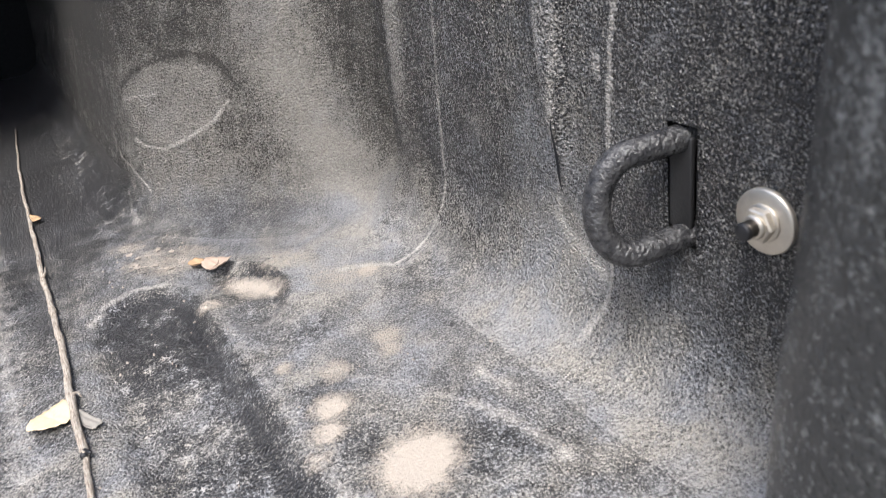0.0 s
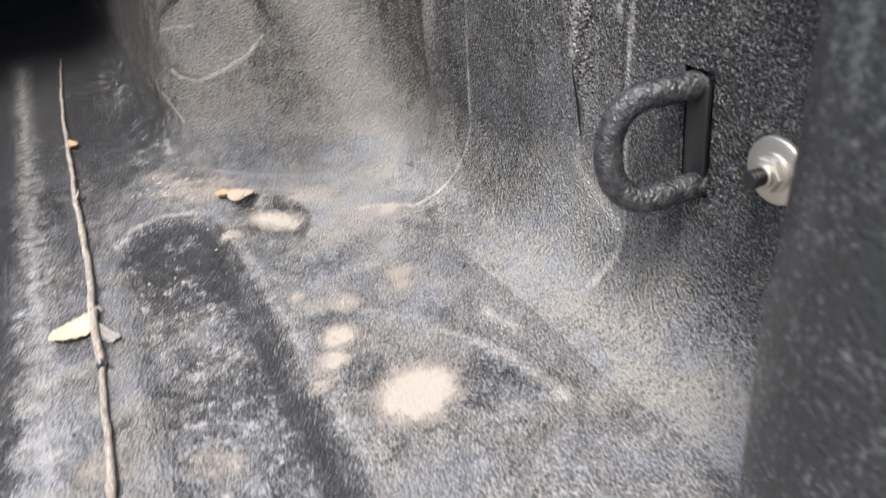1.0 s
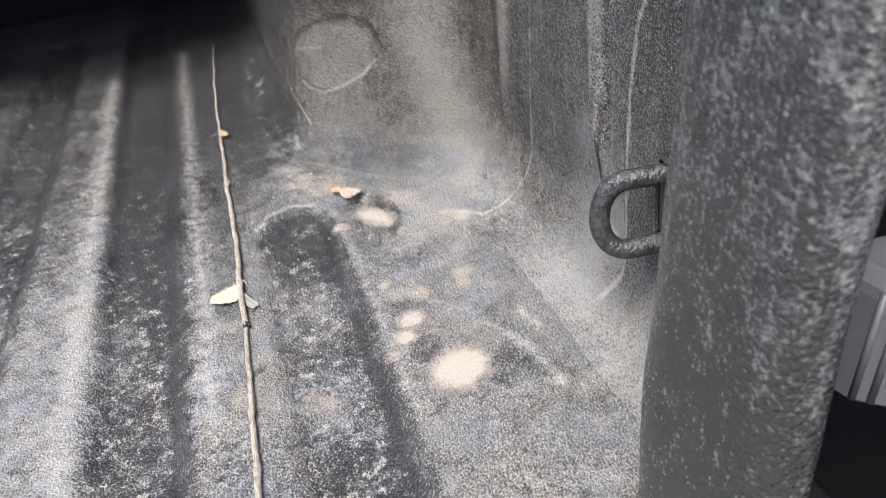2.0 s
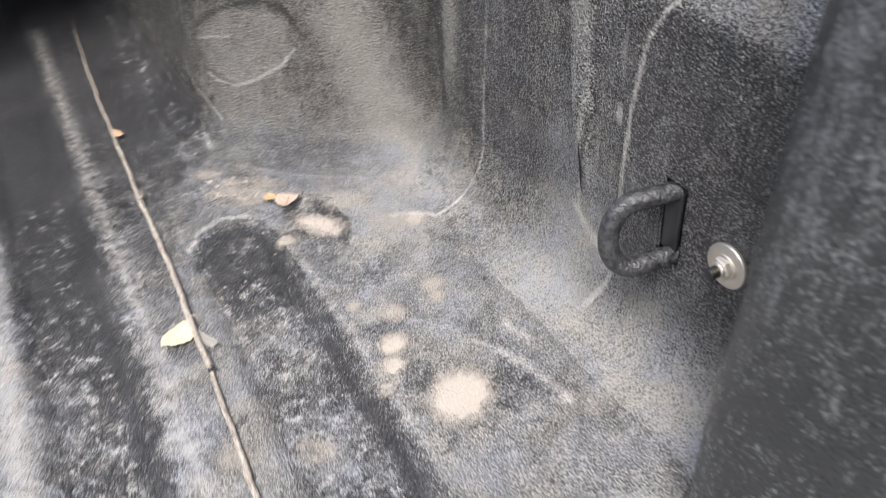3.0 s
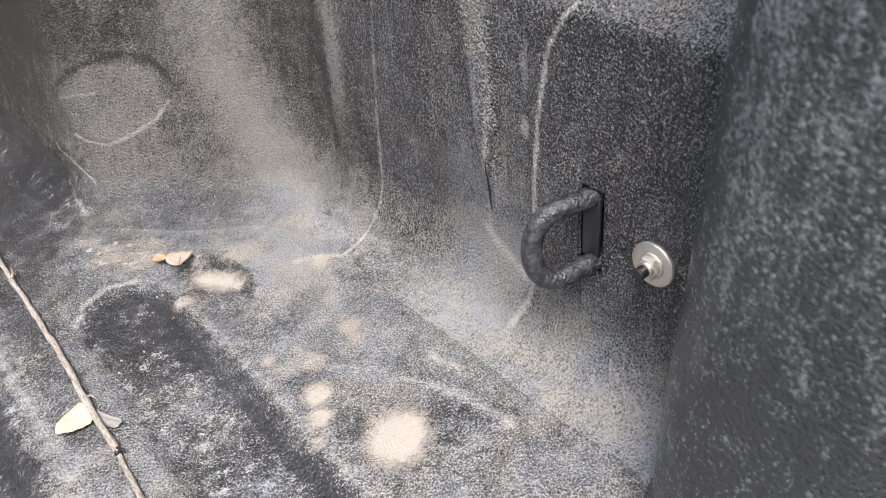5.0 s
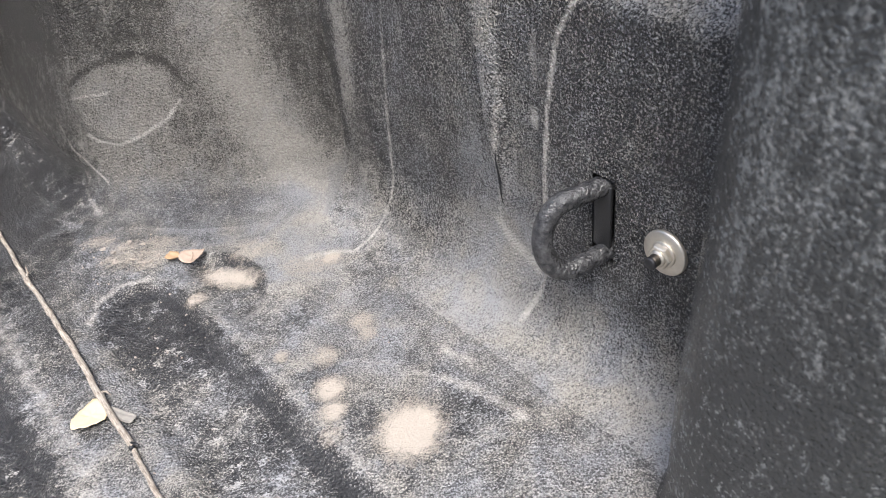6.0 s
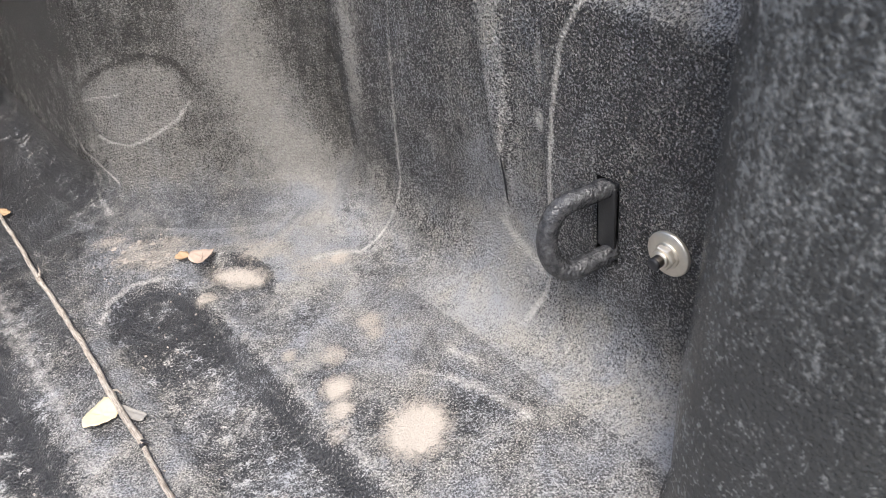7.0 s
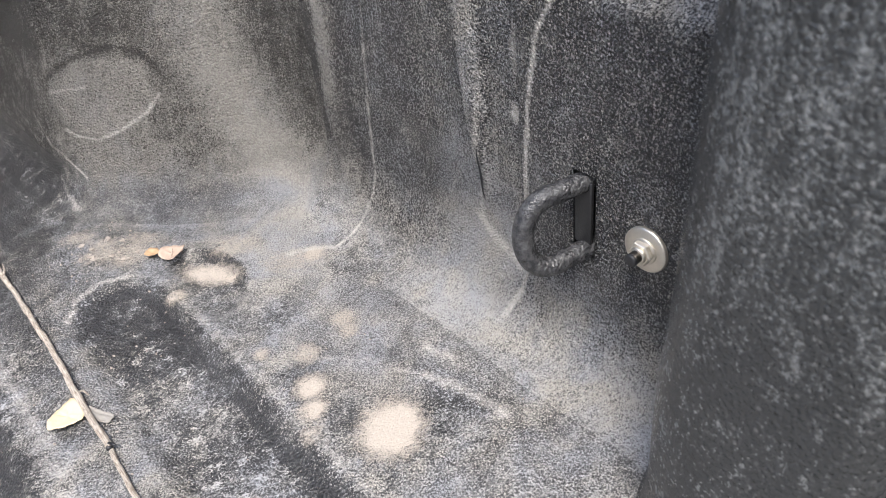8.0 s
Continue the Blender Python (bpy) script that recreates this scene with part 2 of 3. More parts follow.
dust_shading = dust_shading - 0.24 * step(Y, 0.80, 1.1) - 0.22 * step(Y, 0.84, 0.94) * step(X, 0.0, 0.05) - 0.12 * deep * step(Y, 0.55, 0.66) - 0.07 * deep * step(X, 0.0, 0.02)
# painted shade: right and far slopes of the grooves and dish are darkened
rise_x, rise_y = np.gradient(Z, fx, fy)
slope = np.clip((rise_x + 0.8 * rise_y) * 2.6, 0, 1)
dust_shading = dust_shading - 0.31 * slope - 0.55 * slope * step(X, 0.175, 0.19) * step(Y, 0.58, 0.62) + 0.34 * slope * step(X, 0.140, 0.155) * step(Y, 0.700, 0.715) + 0.04 * blob(X, Y, 0.31, 0.26, 0.09, 0.12) - 0.10 * deep
for cx, cy, r in ((0.176, 0.488, 0.016), (0.205, 0.520, 0.014), (0.170, 0.420, 0.016), (0.222, 0.375, 0.014), (0.240, 0.440, 0.018), (0.165, 0.560, 0.013), (0.215, 0.575, 0.018)):
    dust_shading = dust_shading - 0.20 * blob(X, Y, cx, cy, r * 1.5, r, 30)
dust_shading = dust_shading + 0.24 * blob(X, Y, 0.085, 0.45, 0.035, 0.13) * deep + 0.22 * blob(X, Y, 0.038, 0.58, 0.016, 0.16) - 0.16 * blob(X, Y, 0.295, 0.545, 0.035, 0.085)
dust_shading = dust_shading + 0.25 * blob(X, Y, 0.06, 0.40, 0.03, 0.04) + 0.22 * blob(X, Y, 0.078, 0.545, 0.014, 0.025) + 0.2 * blob(X, Y, 0.235, 0.64, 0.06, 0.05)
dust_shading = dust_shading + 0.16 * blob(X, Y, 0.238, 0.690, 0.055, 0.035, -40) - 0.16 * stroke(X, Y, ((0.275, 0.66), (0.22, 0.735), (0.16, 0.79), (0.11, 0.86)), 0.020) - 0.12 * np.exp(-((np.hypot((X - 0.148) / 0.059, (Y - 0.670) / 0.076) - 1.08) / 0.06) ** 2) * step(X, 0.16, 0.19)
sand = 1.15 * blob(X, Y, 0.184, 0.378, 0.030, 0.026, 35)
for cx, cy, r, much in ((0.162, 0.463, 0.014, 0.95), (0.150, 0.440, 0.012, 0.92), (0.135, 0.419, 0.010, 0.66), (0.182, 0.500, 0.013, 0.72), (0.153, 0.529, 0.008, 0.74), (0.231, 0.514, 0.011, 0.76), (0.227, 0.497, 0.009, 0.72), (0.268, 0.622, 0.013, 0.84), (0.134, 0.668, 0.010, 0.86)):
    sand = np.maximum(sand, much * blob(X, Y, cx, cy, r * 1.15, r, 35))
for cx, cy, r in ((0.126, 0.774, 0.024), (0.104, 0.795, 0.020), (0.150, 0.792, 0.014), (0.115, 0.815, 0.013), (0.098, 0.848, 0.016), (0.245, 0.632, 0.022), (0.215, 0.700, 0.020), (0.06, 0.40, 0.016), (0.001, 0.42, 0.016)):
    sand = np.maximum(sand, 0.56 * blob(X, Y, cx, cy, r * 1.4, r, -40))
sand = np.maximum(sand, 0.92 * blob(X, Y, 0.177, 0.680, 0.036, 0.016, -58))
worn = np.maximum(0.62 * stroke(X, Y, ((0.238, 0.404), (0.248, 0.380), (0.254, 0.355), (0.256, 0.322)), 0.011), 0.80 * stroke(X, Y, ((0.261, 0.428), (0.268, 0.400)), 0.008))
worn = np.maximum(worn, 0.34 * stroke(X, Y, ((0.175, 0.512), (0.195, 0.480), (0.220, 0.445), (0.240, 0.400)), 0.012))
dust_shading = dust_shading - 0.04 * step(X, 0.225, 0.265) * step(Y, 0.66, 0.58)
worn = np.maximum(worn, 0.75 * stroke(X, Y, ((0.290, 0.612), (0.282, 0.622), (0.268, 0.632), (0.250, 0.640)), 0.008))
worn = np.maximum(worn, 0.66 * stroke(X, Y, ((0.038, 0.715), (0.058, 0.740), (0.085, 0.749), (0.110, 0.738)), 0.008))
worn = np.maximum(worn, 0.42 * stroke(X, Y, ((0.136, 0.66), (0.136, 0.35)), 0.012))
crown = np.maximum(stroke(X, Y, ((-0.030, 1.5), (-0.030, 0.40)), 0.026), stroke(X, Y, ((-0.158, 1.4), (-0.158, 0.3)), 0.030))
worn = np.maximum(worn, 0.48 * crown)
dust_shading = dust_shading + 0.26 * crown
floor = sheet("floor", np.stack([X, Y, Z], -1), LINER, {"upright": X * 0, "calm": 0.6 * blob(X, Y, 0.22, 0.78, 0.14, 0.07, -40), "dust_shading": dust_shading, "sand": sand, "worn": worn, "specks": 0.3 * land, "flecks": 0.25 + 1.0 * deep * (1 - slope) + 0.5 * step(X, 0.02, -0.04) * land})
tagged(floor, "black sprayed pickup bed floor with pressed grooves, grey dust and tan sand", "bed floor", kind="structure")


# ---- side liner: wheel well, side wall ----
def spline(ctrl, spacing):
    """A smooth plan line through control points, evenly spaced."""
    p = np.array(ctrl, float)
    p = np.vstack([2 * p[0] - p[1], p, 2 * p[-1] - p[-2]])
    out = []
    for i in range(1, len(p) - 2):
        for t in np.linspace(0, 1, 60, endpoint=False):
            out.append(0.5 * (2 * p[i] + (p[i + 1] - p[i - 1]) * t + (2 * p[i - 1] - 5 * p[i] + 4 * p[i + 1] - p[i + 2]) * t ** 2 + (3 * p[i] - p[i - 1] - 3 * p[i + 1] + p[i + 2]) * t ** 3))
    out = np.array(out + [p[-2]])
    s = np.concatenate([[0], np.cumsum(np.hypot(*np.diff(out, axis=0).T))])
    even = np.linspace(0, s[-1], int(s[-1] / spacing))
    return np.stack([np.interp(even, s, out[:, 0]), np.interp(even, s, out[:, 1])], -1)


FILLET = 0.070
base = spline(((0.080, 2.0), (0.080, 1.6), (0.080, 1.25), (0.082, 1.05), (0.092, 0.95), (0.120, 0.872), (0.165, 0.812), (0.212, 0.768), (0.252, 0.728), (0.277, 0.690), (0.286, 0.650), (0.288, 0.600), (0.288, 0.500), (0.288, 0.350), (0.288, 0.165)), 0.003)
tan = np.gradient(base, axis=0)
tan /= np.hypot(tan[:, 0], tan[:, 1])[:, None]
nor = np.stack([-tan[:, 1], tan[:, 0]], -1)
for i in range(30):
    nor[1:-1] = (nor[:-2] + nor[1:-1] * 2 + nor[2:]) / 4
nor /= np.hypot(nor[:, 0], nor[:, 1])[:, None]
by = base[:, 1]
rear = step(by, 0.690, 0.745) * step(by, 0.99, 0.80)
lean = radians(10) * step(by, 0.70, 0.9) + radians(25) * rear
fil = FILLET - 0.025 * step(by, 0.66, 0.80)
RISE = axis((0.0, 0.35, 0.0028), (0.35, 0.62, 0.015))


def side_points(i0, i1):
    b, n, a, r = base[i0:i1], nor[i0:i1], lean[i0:i1, None], fil[i0:i1, None]
    end = np.pi / 2 - a
    s = RISE[None, :]
    arc = np.minimum(s / r, end)
    rest = np.maximum(s - r * end, 0)
    d = r * np.sin(arc) + rest * np.sin(a) - 0.006 * (s < 0.001)
    z = r * (1 - np.cos(arc)) + rest * np.cos(a) - 0.002 * (s < 0.001)
    # the hump turns away at its crest into a gully before the side wall
    crest = np.interp(z, (0.0, 0.010, 0.035, 0.080, 0.150, 0.220), (0.690, 0.700, 0.722, 0.745, 0.764, 0.772))
    gully = step(b[:, 1:2], 0.674, 0.688) * step(b[:, 1:2], crest + 0.012, 0.696)
    d = d + 0.046 * gully * step(z, 0.010, 0.10)
    x = b[:, 0:1] + n[:, 0:1] * d
    y = b[:, 1:2] + n[:, 1:2] * d
    return x, y, z + 0.0004


cut = int(np.argmin(np.abs(by - 0.678)))
calm = step(np.abs(by - by[cut]), 0.0, 0.03)[:, None]

# wheel well
x, y, z = side_points(0, cut + 1)
u = np.repeat(by[: cut + 1, None], x.shape[1], 1)
round_ = np.hypot((u - 0.872) / 0.078, (z - 0.119) / 0.043)
push = 0.0045 * step(round_, 1.12, 0.90) - 0.0015 * step(round_, 0.80, 0.2)
n2 = nor[: cut + 1]
x, y = x - n2[:, 0:1] * push, y - n2[:, 1:2] * push
stripe = np.sin(np.pi * np.clip((y - 0.643) / 0.043, 0, 1)) * step(z, 0.02, 0.07)
x = x + np.maximum(z - 0.14, 0) * 0.05 * stripe + 0.0012 * calm[: cut + 1] * ripple(y, z, x, 0.06) - 0.007 * stripe
up = step(z, 0.10, 0.0)
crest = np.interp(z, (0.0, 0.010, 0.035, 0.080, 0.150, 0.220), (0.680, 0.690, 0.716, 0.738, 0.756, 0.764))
# painted highlight along the crest; painted shade in the gully and far end
dust_shading = 0.30 + 0.10 * up * step(u, 1.0, 0.9) - 0.30 * step(u, 0.90, 1.04) - 0.20 * step(z, 0.15, 0.19) * step(u, 0.78, 0.84) + 0.40 * np.exp(-((u - crest) / 0.020) ** 2) * (1 - 0.3 * step(z, 0.10, 0.20)) - 0.14 * step(u, crest - 0.012, crest - 0.035) * step(z, 0.02, 0.08)
# the stripe's sheen is painted in as a paler tone
dust_shading = dust_shading + 0.12 * step(round_, 1.05, 0.8) + 0.46 * stripe ** 2 * step(z, 0.08, 0.16) + 0.10 * blob(u, z, 0.87, 0.055, 0.08, 0.035) - 0.07 * step(z, 0.036, 0.016) * step(u, 0.72, 0.76) - 0.12 * stroke(u, z, ((0.715, 0.045), (0.700, 0.020), (0.690, 0.004)), 0.014)
worn = 1.05 * stroke(u, z, ((0.932, 0.082), (0.912, 0.076), (0.879, 0.074), (0.845, 0.083), (0.812, 0.101), (0.797, 0.118)), 0.0036)
worn = np.maximum(worn, 0.85 * stroke(u, z, ((0.946, 0.124), (0.925, 0.128), (0.893, 0.130)), 0.0032))
worn = np.maximum(worn, 0.95 * stroke(u, z, ((1.02, 0.088), (0.995, 0.070), (0.975, 0.055), (0.950, 0.050), (0.902, 0.030)), 0.0030))
worn = np.maximum(worn, 0.45 * stroke(u, z, ((0.96, 0.022), (0.93, 0.008), (0.90, 0.002)), 0.005))
# darker arc over the emboss; shade painted into the far foot
dust_shading = dust_shading - 0.28 * np.exp(-((round_ - 1.08) / 0.08) ** 2) * step(z, 0.12, 0.15) - 0.26 * blob(u, z, 1.0, 0.015, 0.10, 0.035) + 0.06 * step(round_, 1.05, 0.75) - 0.14 * blob(u, z, 0.80, 0.012, 0.07, 0.012)
well = sheet("wheel_well", np.stack([x, y, z], -1), LINER, {"upright": step(z, 0.005, 0.06), "calm": 0.75 + 0.25 * step(z, 0.0, 0.03), "dust_shading": dust_shading, "sand": dust_shading * 0, "worn": worn, "specks": dust_shading * 0.5, "flecks": 0.1 + 0.9 * step(u, 0.88, 0.97) * step(z, 0.09, 0.04)}, flip=True)
tagged(well, "dusty black wheel well hump with a round pressed emboss", "wheel well", kind="structure")

# side wall with its raised panel, ridges and pocket
x, y, z = side_points(cut, len(base))
high = step(z, 0.02, 0.07)
panel = step(y, 0.397, 0.390) * step(z - 0.0 + 0.25 * np.maximum(y - 0.352, 0) ** 1.0, 0.312, 0.300)
left_edge = 0.447 + np.maximum(z - 0.13, 0) * 0.19
along = np.clip((y - 0.434) / (left_edge + 0.004 - 0.434), 0, 1)
ridge = np.sin(np.pi * along) ** 0.8 * step(z, 0.09, 0.16)
stripe = np.sin(np.pi * np.clip((y - 0.643) / 0.043, 0, 1)) * high
ledge = np.maximum(z - 0.300, 0) * 0.7 * step(y, 0.46, 0.38)
push = 0.009 * panel * high + 0.010 * ridge + 0.007 * stripe
top = np.maximum(z - 0.19, 0) * 0.10 * ridge + np.maximum(z - 0.14, 0) * 0.05 * stripe
x = x - push + ledge + top + 0.0006 * calm[cut:] * ripple(y, z, 0, 0.05)
dust_shading = 0.075 + 0.31 * step(z, 0.095, 0.0) + 0.16 * step(y, 0.60, 0.67) * step(z, 0.09, 0.02) - 0.06 * step(y, 0.39, 0.33) * step(z, 0.05, 0.12)
# dust on the ledge; ridge and stripe highlights painted as paler tone
dust_shading = dust_shading + 0.55 * step(z, 0.294, 0.316) * step(y, 0.46, 0.40) + 0.46 * ridge ** 1.5 * step(z, 0.17, 0.25) + 0.46 * stripe ** 2 * step(z, 0.08, 0.16)
# painted shade where the wall turns into the gully
dust_shading = dust_shading - 0.16 * step(y, 0.676, 0.688) * step(z, 0.02, 0.12)
dust_shading = dust_shading + 0.22 * blob(y, z, 0.440, 0.035, 0.07, 0.045) + 0.17 * step(z, 0.12, 0.03) * step(y, 0.42, 0.34) + 0.16 * step(y, 0.395, 0.405) * step(y, 0.56, 0.46) * step(z, 0.30, 0.16)
dust_shading = dust_shading + 0.14 * step(y, 0.40, 0.33) * step(z, 0.07, 0.02)
dust_shading = dust_shading + 0.15 * step(y, 0.392, 0.405) * step(y, 0.53, 0.46) * step(z, 0.17, 0.12) * step(z, 0.03, 0.06)
edge = stroke(y, z, ((0.352, 0.305), (0.370, 0.275), (0.381, 0.215), (0.386, 0.16), (0.388, 0.06), (0.395, 0.028), (0.399, 0.010)), 0.0036 + 0.004 * step(z, 0.06, 0.0))
worn = 1.25 * edge * (1 - 0.75 * step(z, 0.022, 0.004))
worn = np.maximum(worn, 0.95 * stroke(y, z, ((0.592, 0.26), (0.602, 0.20), (0.611, 0.138), (0.619, 0.068), (0.617, 0.03), (0.613, 0.0)), 0.0038) * (1 - 0.25 * step(z, 0.1, 0.16)))
worn = np.maximum(worn, 0.75 * stroke(y, z, ((0.440, 0.26), (0.440, 0.20), (0.444, 0.14), (0.452, 0.075)), 0.005) * step(z, 0.27, 0.2))
worn = np.maximum(worn, 0.62 * stroke(y, z, ((0.456, 0.225), (0.456, 0.185), (0.450, 0.150)), 0.011))
dust_shading = dust_shading + 0.16 * blob(y, z, 0.432, 0.070, 0.035, 0.028)
worn = np.maximum(worn, 0.95 * stroke(y, z, ((0.455, 0.078), (0.440, 0.066), (0.420, 0.058), (0.398, 0.050)), 0.010))
worn = np.maximum(worn, 0.55 * stroke(y, z, ((0.446, 0.17), (0.449, 0.12), (0.453, 0.08)), 0.008))
worn = np.maximum(worn, 0.9 * blob(y, z, 0.404, 0.197, 0.006, 0.011))
worn = np.maximum(worn, 0.6 * blob(y, z, 0.402, 0.245, 0.006, 0.03))
worn = np.maximum(worn, 0.45 * stroke(y, z, ((0.480, 0.115), (0.495, 0.085), (0.505, 0.07)), 0.006))
yc, zc = (y[:-1, :-1] + y[1:, 1:]) / 2, (z[:-1, :-1] + z[1:, 1:]) / 2
pocket = (yc > 0.3165) & (yc < 0.338) & (zc > 0.106) & (zc < 0.1775)
WALL_GRID = (y[:, 40].copy(), z[0].copy(), x.copy())
wall = sheet("wall_right", np.stack([x, y, z], -1), LINER, {"upright": step(z, 0.0, 0.035), "calm": 0.5 * step(y, 0.60, 0.66) * step(z, 0.008, 0.035), "dust_shading": dust_shading, "sand": dust_shading * 0, "worn": worn, "specks": 0.3 + 0.5 * step(y, 0.5, 0.38), "flecks": dust_shading * 0.3}, skip=pocket, flip=True)
tagged(wall, "black textured side wall of a pickup bed with ridges and a dusty foot", "bed wall", kind="structure")
backing = part("wall_backing", rounded_box((0.02, 1.78, 0.70), (0.45, 1.115, 0.30), 0.004, 1), TRIM)
tagged(backing, "plain black outer skin behind the bed wall", "bed wall", kind="structure")


# ---- corner post at the bed's open end ----
def corner_post():
    outline = [(0.362, 0.226), (0.330, 0.221), (0.295, 0.207), (0.268, 0.191), (0.252, 0.174), (0.2455, 0.155), (0.2440, 0.132), (0.2438, 0.110), (0.2450, 0.090), (0.2490, 0.078), (0.2560, 0.0712), (0.2640, 0.0698), (0.2720, 0.0685), (0.2790, 0.0700), (0.2850, 0.076), (0.2890, 0.090), (0.2950, 0.120), (0.3020, 0.160), (0.3080, 0.195), (0.325, 0.210)]
    line = spline([(x - 0.003 - 0.007 * float(step(np.array(x), 0.250, 0.285)), y - 0.004) for x, y in outline], 0.0025)
    zs = axis((-0.02, 0.10, 0.004), (0.10, 0.62, 0.008))
    mid = np.array([0.31, 0.15])
    out = line - mid
    out /= np.hypot(out[:, 0], out[:, 1])[:, None]
    side = np.clip(-out[:, 0:1], 0, 1)
    flare = 0.006 * np.clip(1 - zs / 0.04, 0, 1.2) ** 2 + 0.0045 * side * step(zs, 0.23, 0.09)
    g = np.zeros((len(line), len(zs), 3))
    g[..., 0] = line[:, 0:1] + 0.072 * (np.maximum(zs[None, :], 0.14) - 0.225) + 0.001 + 0.002 * step(zs[None, :], 0.26, 0.14) * step(zs[None, :], 0.0, 0.05) + out[:, 0:1] * flare + 0.0008 * ripple(line[:, 1:2], zs[None, :], 0, 0.04)
    g[..., 1] = line[:, 1:2] + out[:, 1:2] * flare
    g[..., 2] = zs[None, :]
    x, y, z = g[..., 0], g[..., 1], g[..., 2]
    dust_shading = 0.01 + 0.11 * step(z, 0.14, 0.34) + 0.05 * step(z, 0.06, 0.0) + 0.16 * np.exp(-((x - 0.262 - 0.072 * (z - 0.225)) / 0.006) ** 2) * (y < 0.09) + 0.12 * np.exp(-((y - 0.165) / 0.012) ** 2)
    ob = sheet("corner_post", g, POST, {"upright": x * 0 + 1, "calm": x * 0 + 1.3, "dust_shading": dust_shading, "sand": dust_shading * 0, "worn": 0.3 * stroke(x, z, ((0.262, 0.6), (0.262, 0.0)), 0.005), "specks": 0.12 + 0.16 * step(z, 0.15, 0.3), "flecks": dust_shading * 0 + 0.25})
    return tagged(ob, "scuffed black coated corner post at the bed's open end", "bed post", kind="structure")


corner_post()


# ---- what closes the place ----
def slab(name, size, at, material, label, category):
    return tagged(part(name, rounded_box(size, at, 0.004, 1), material), label, category, kind="structure")


slab("wall_left", (0.03, 2.0, 0.55), (-1.17, 1.02, 0.26), TRIM, "plain black far side wall of the bed", "bed wall")
slab("wall_front", (1.64, 0.03, 0.60), (-0.35, 2.02, 0.28), TRIM, "plain black front bulkhead of the bed", "bed wall")
# unseen cover, added to keep daylight off the front of the bed
slab("ceiling", (1.66, 0.88, 0.03), (-0.36, 1.60, 0.60), TRIM, "added unseen black cover that shades the front of the bed", "bed cover")
slab("body_panel", (0.255, 0.02, 1.0), (0.5325, 0.262, 0.20), TRIM, "black inner body panel behind the corner post", "body panel")
slab("body_side", (0.02, 0.5, 1.0), (0.67, 0.0, 0.20), TRIM, "black outer body side at the open end", "body panel")
slab("bed_base", (1.56, 1.94, 0.70), (-0.36, 1.02, -0.42), TRIM, "plain black vehicle body under the bed", "vehicle body")
slab("body_sill", (0.30, 0.40, 0.50), (0.54, 0.05, -0.53), TRIM, "plain black body corner under the open end", "vehicle body")
ground = part("ground", rounded_box((60.0, 60.0, 0.05), (0, 0, -0.80), 0.01, 1), GROUND)
tagged(ground, "grey asphalt ground under the vehicle", "ground", kind="structure")


# ---- tie-down ring in its pocket ----
def tie_down():
    base_ = tagged(new("tie_down_ring"), "black coated steel D-ring standing out of its wall pocket", "tie-down ring")
    base_.location = (0.350, 0.327, 0.142)
    path = []
    top, bot = Vector((0.372, 0.324, 0.1705)), Vector((0.372, 0.3215, 0.1125))
    mid_t, mid_b = Vector((0.326, 0.336, 0.1680)), Vector((0.322, 0.331, 0.1095))
    tip = Vector((0.3025, 0.3435, 0.1375))
    for i in range(7):
        path.append(top.lerp(mid_t, i / 7))
    c = (mid_t + mid_b) / 2
    for i in range(25):
        a = math.pi / 2 - math.pi * i / 24
        path.append(c + (mid_t - c) * max(0.0, math.sin(a)) + (mid_b - c) * max(0.0, -math.sin(a)) + (tip - c) * abs(math.cos(a)) ** 0.85)
    for i in range(1, 8):
        path.append(mid_b.lerp(bot, i / 7))
    o = base_.location
    ring = part("ring", tube([p - o for p in path], 0.0080, 24), RING, base_)
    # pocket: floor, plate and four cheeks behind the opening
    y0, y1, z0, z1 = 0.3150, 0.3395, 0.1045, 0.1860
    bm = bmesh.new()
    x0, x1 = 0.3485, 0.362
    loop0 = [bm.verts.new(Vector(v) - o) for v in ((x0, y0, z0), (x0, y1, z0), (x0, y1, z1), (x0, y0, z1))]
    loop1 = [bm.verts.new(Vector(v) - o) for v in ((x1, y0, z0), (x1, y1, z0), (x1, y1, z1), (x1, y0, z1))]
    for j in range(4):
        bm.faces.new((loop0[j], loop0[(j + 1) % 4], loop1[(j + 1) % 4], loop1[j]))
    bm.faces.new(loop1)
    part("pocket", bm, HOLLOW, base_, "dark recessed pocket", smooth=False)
    part("plate", rounded_box((0.004, 0.0165, 0.056), Vector((0.3515, 0.3284, 0.1435)) - o, 0.0012, 2), PLATE, base_, "black coated inner plate")
    return base_


tie_down()


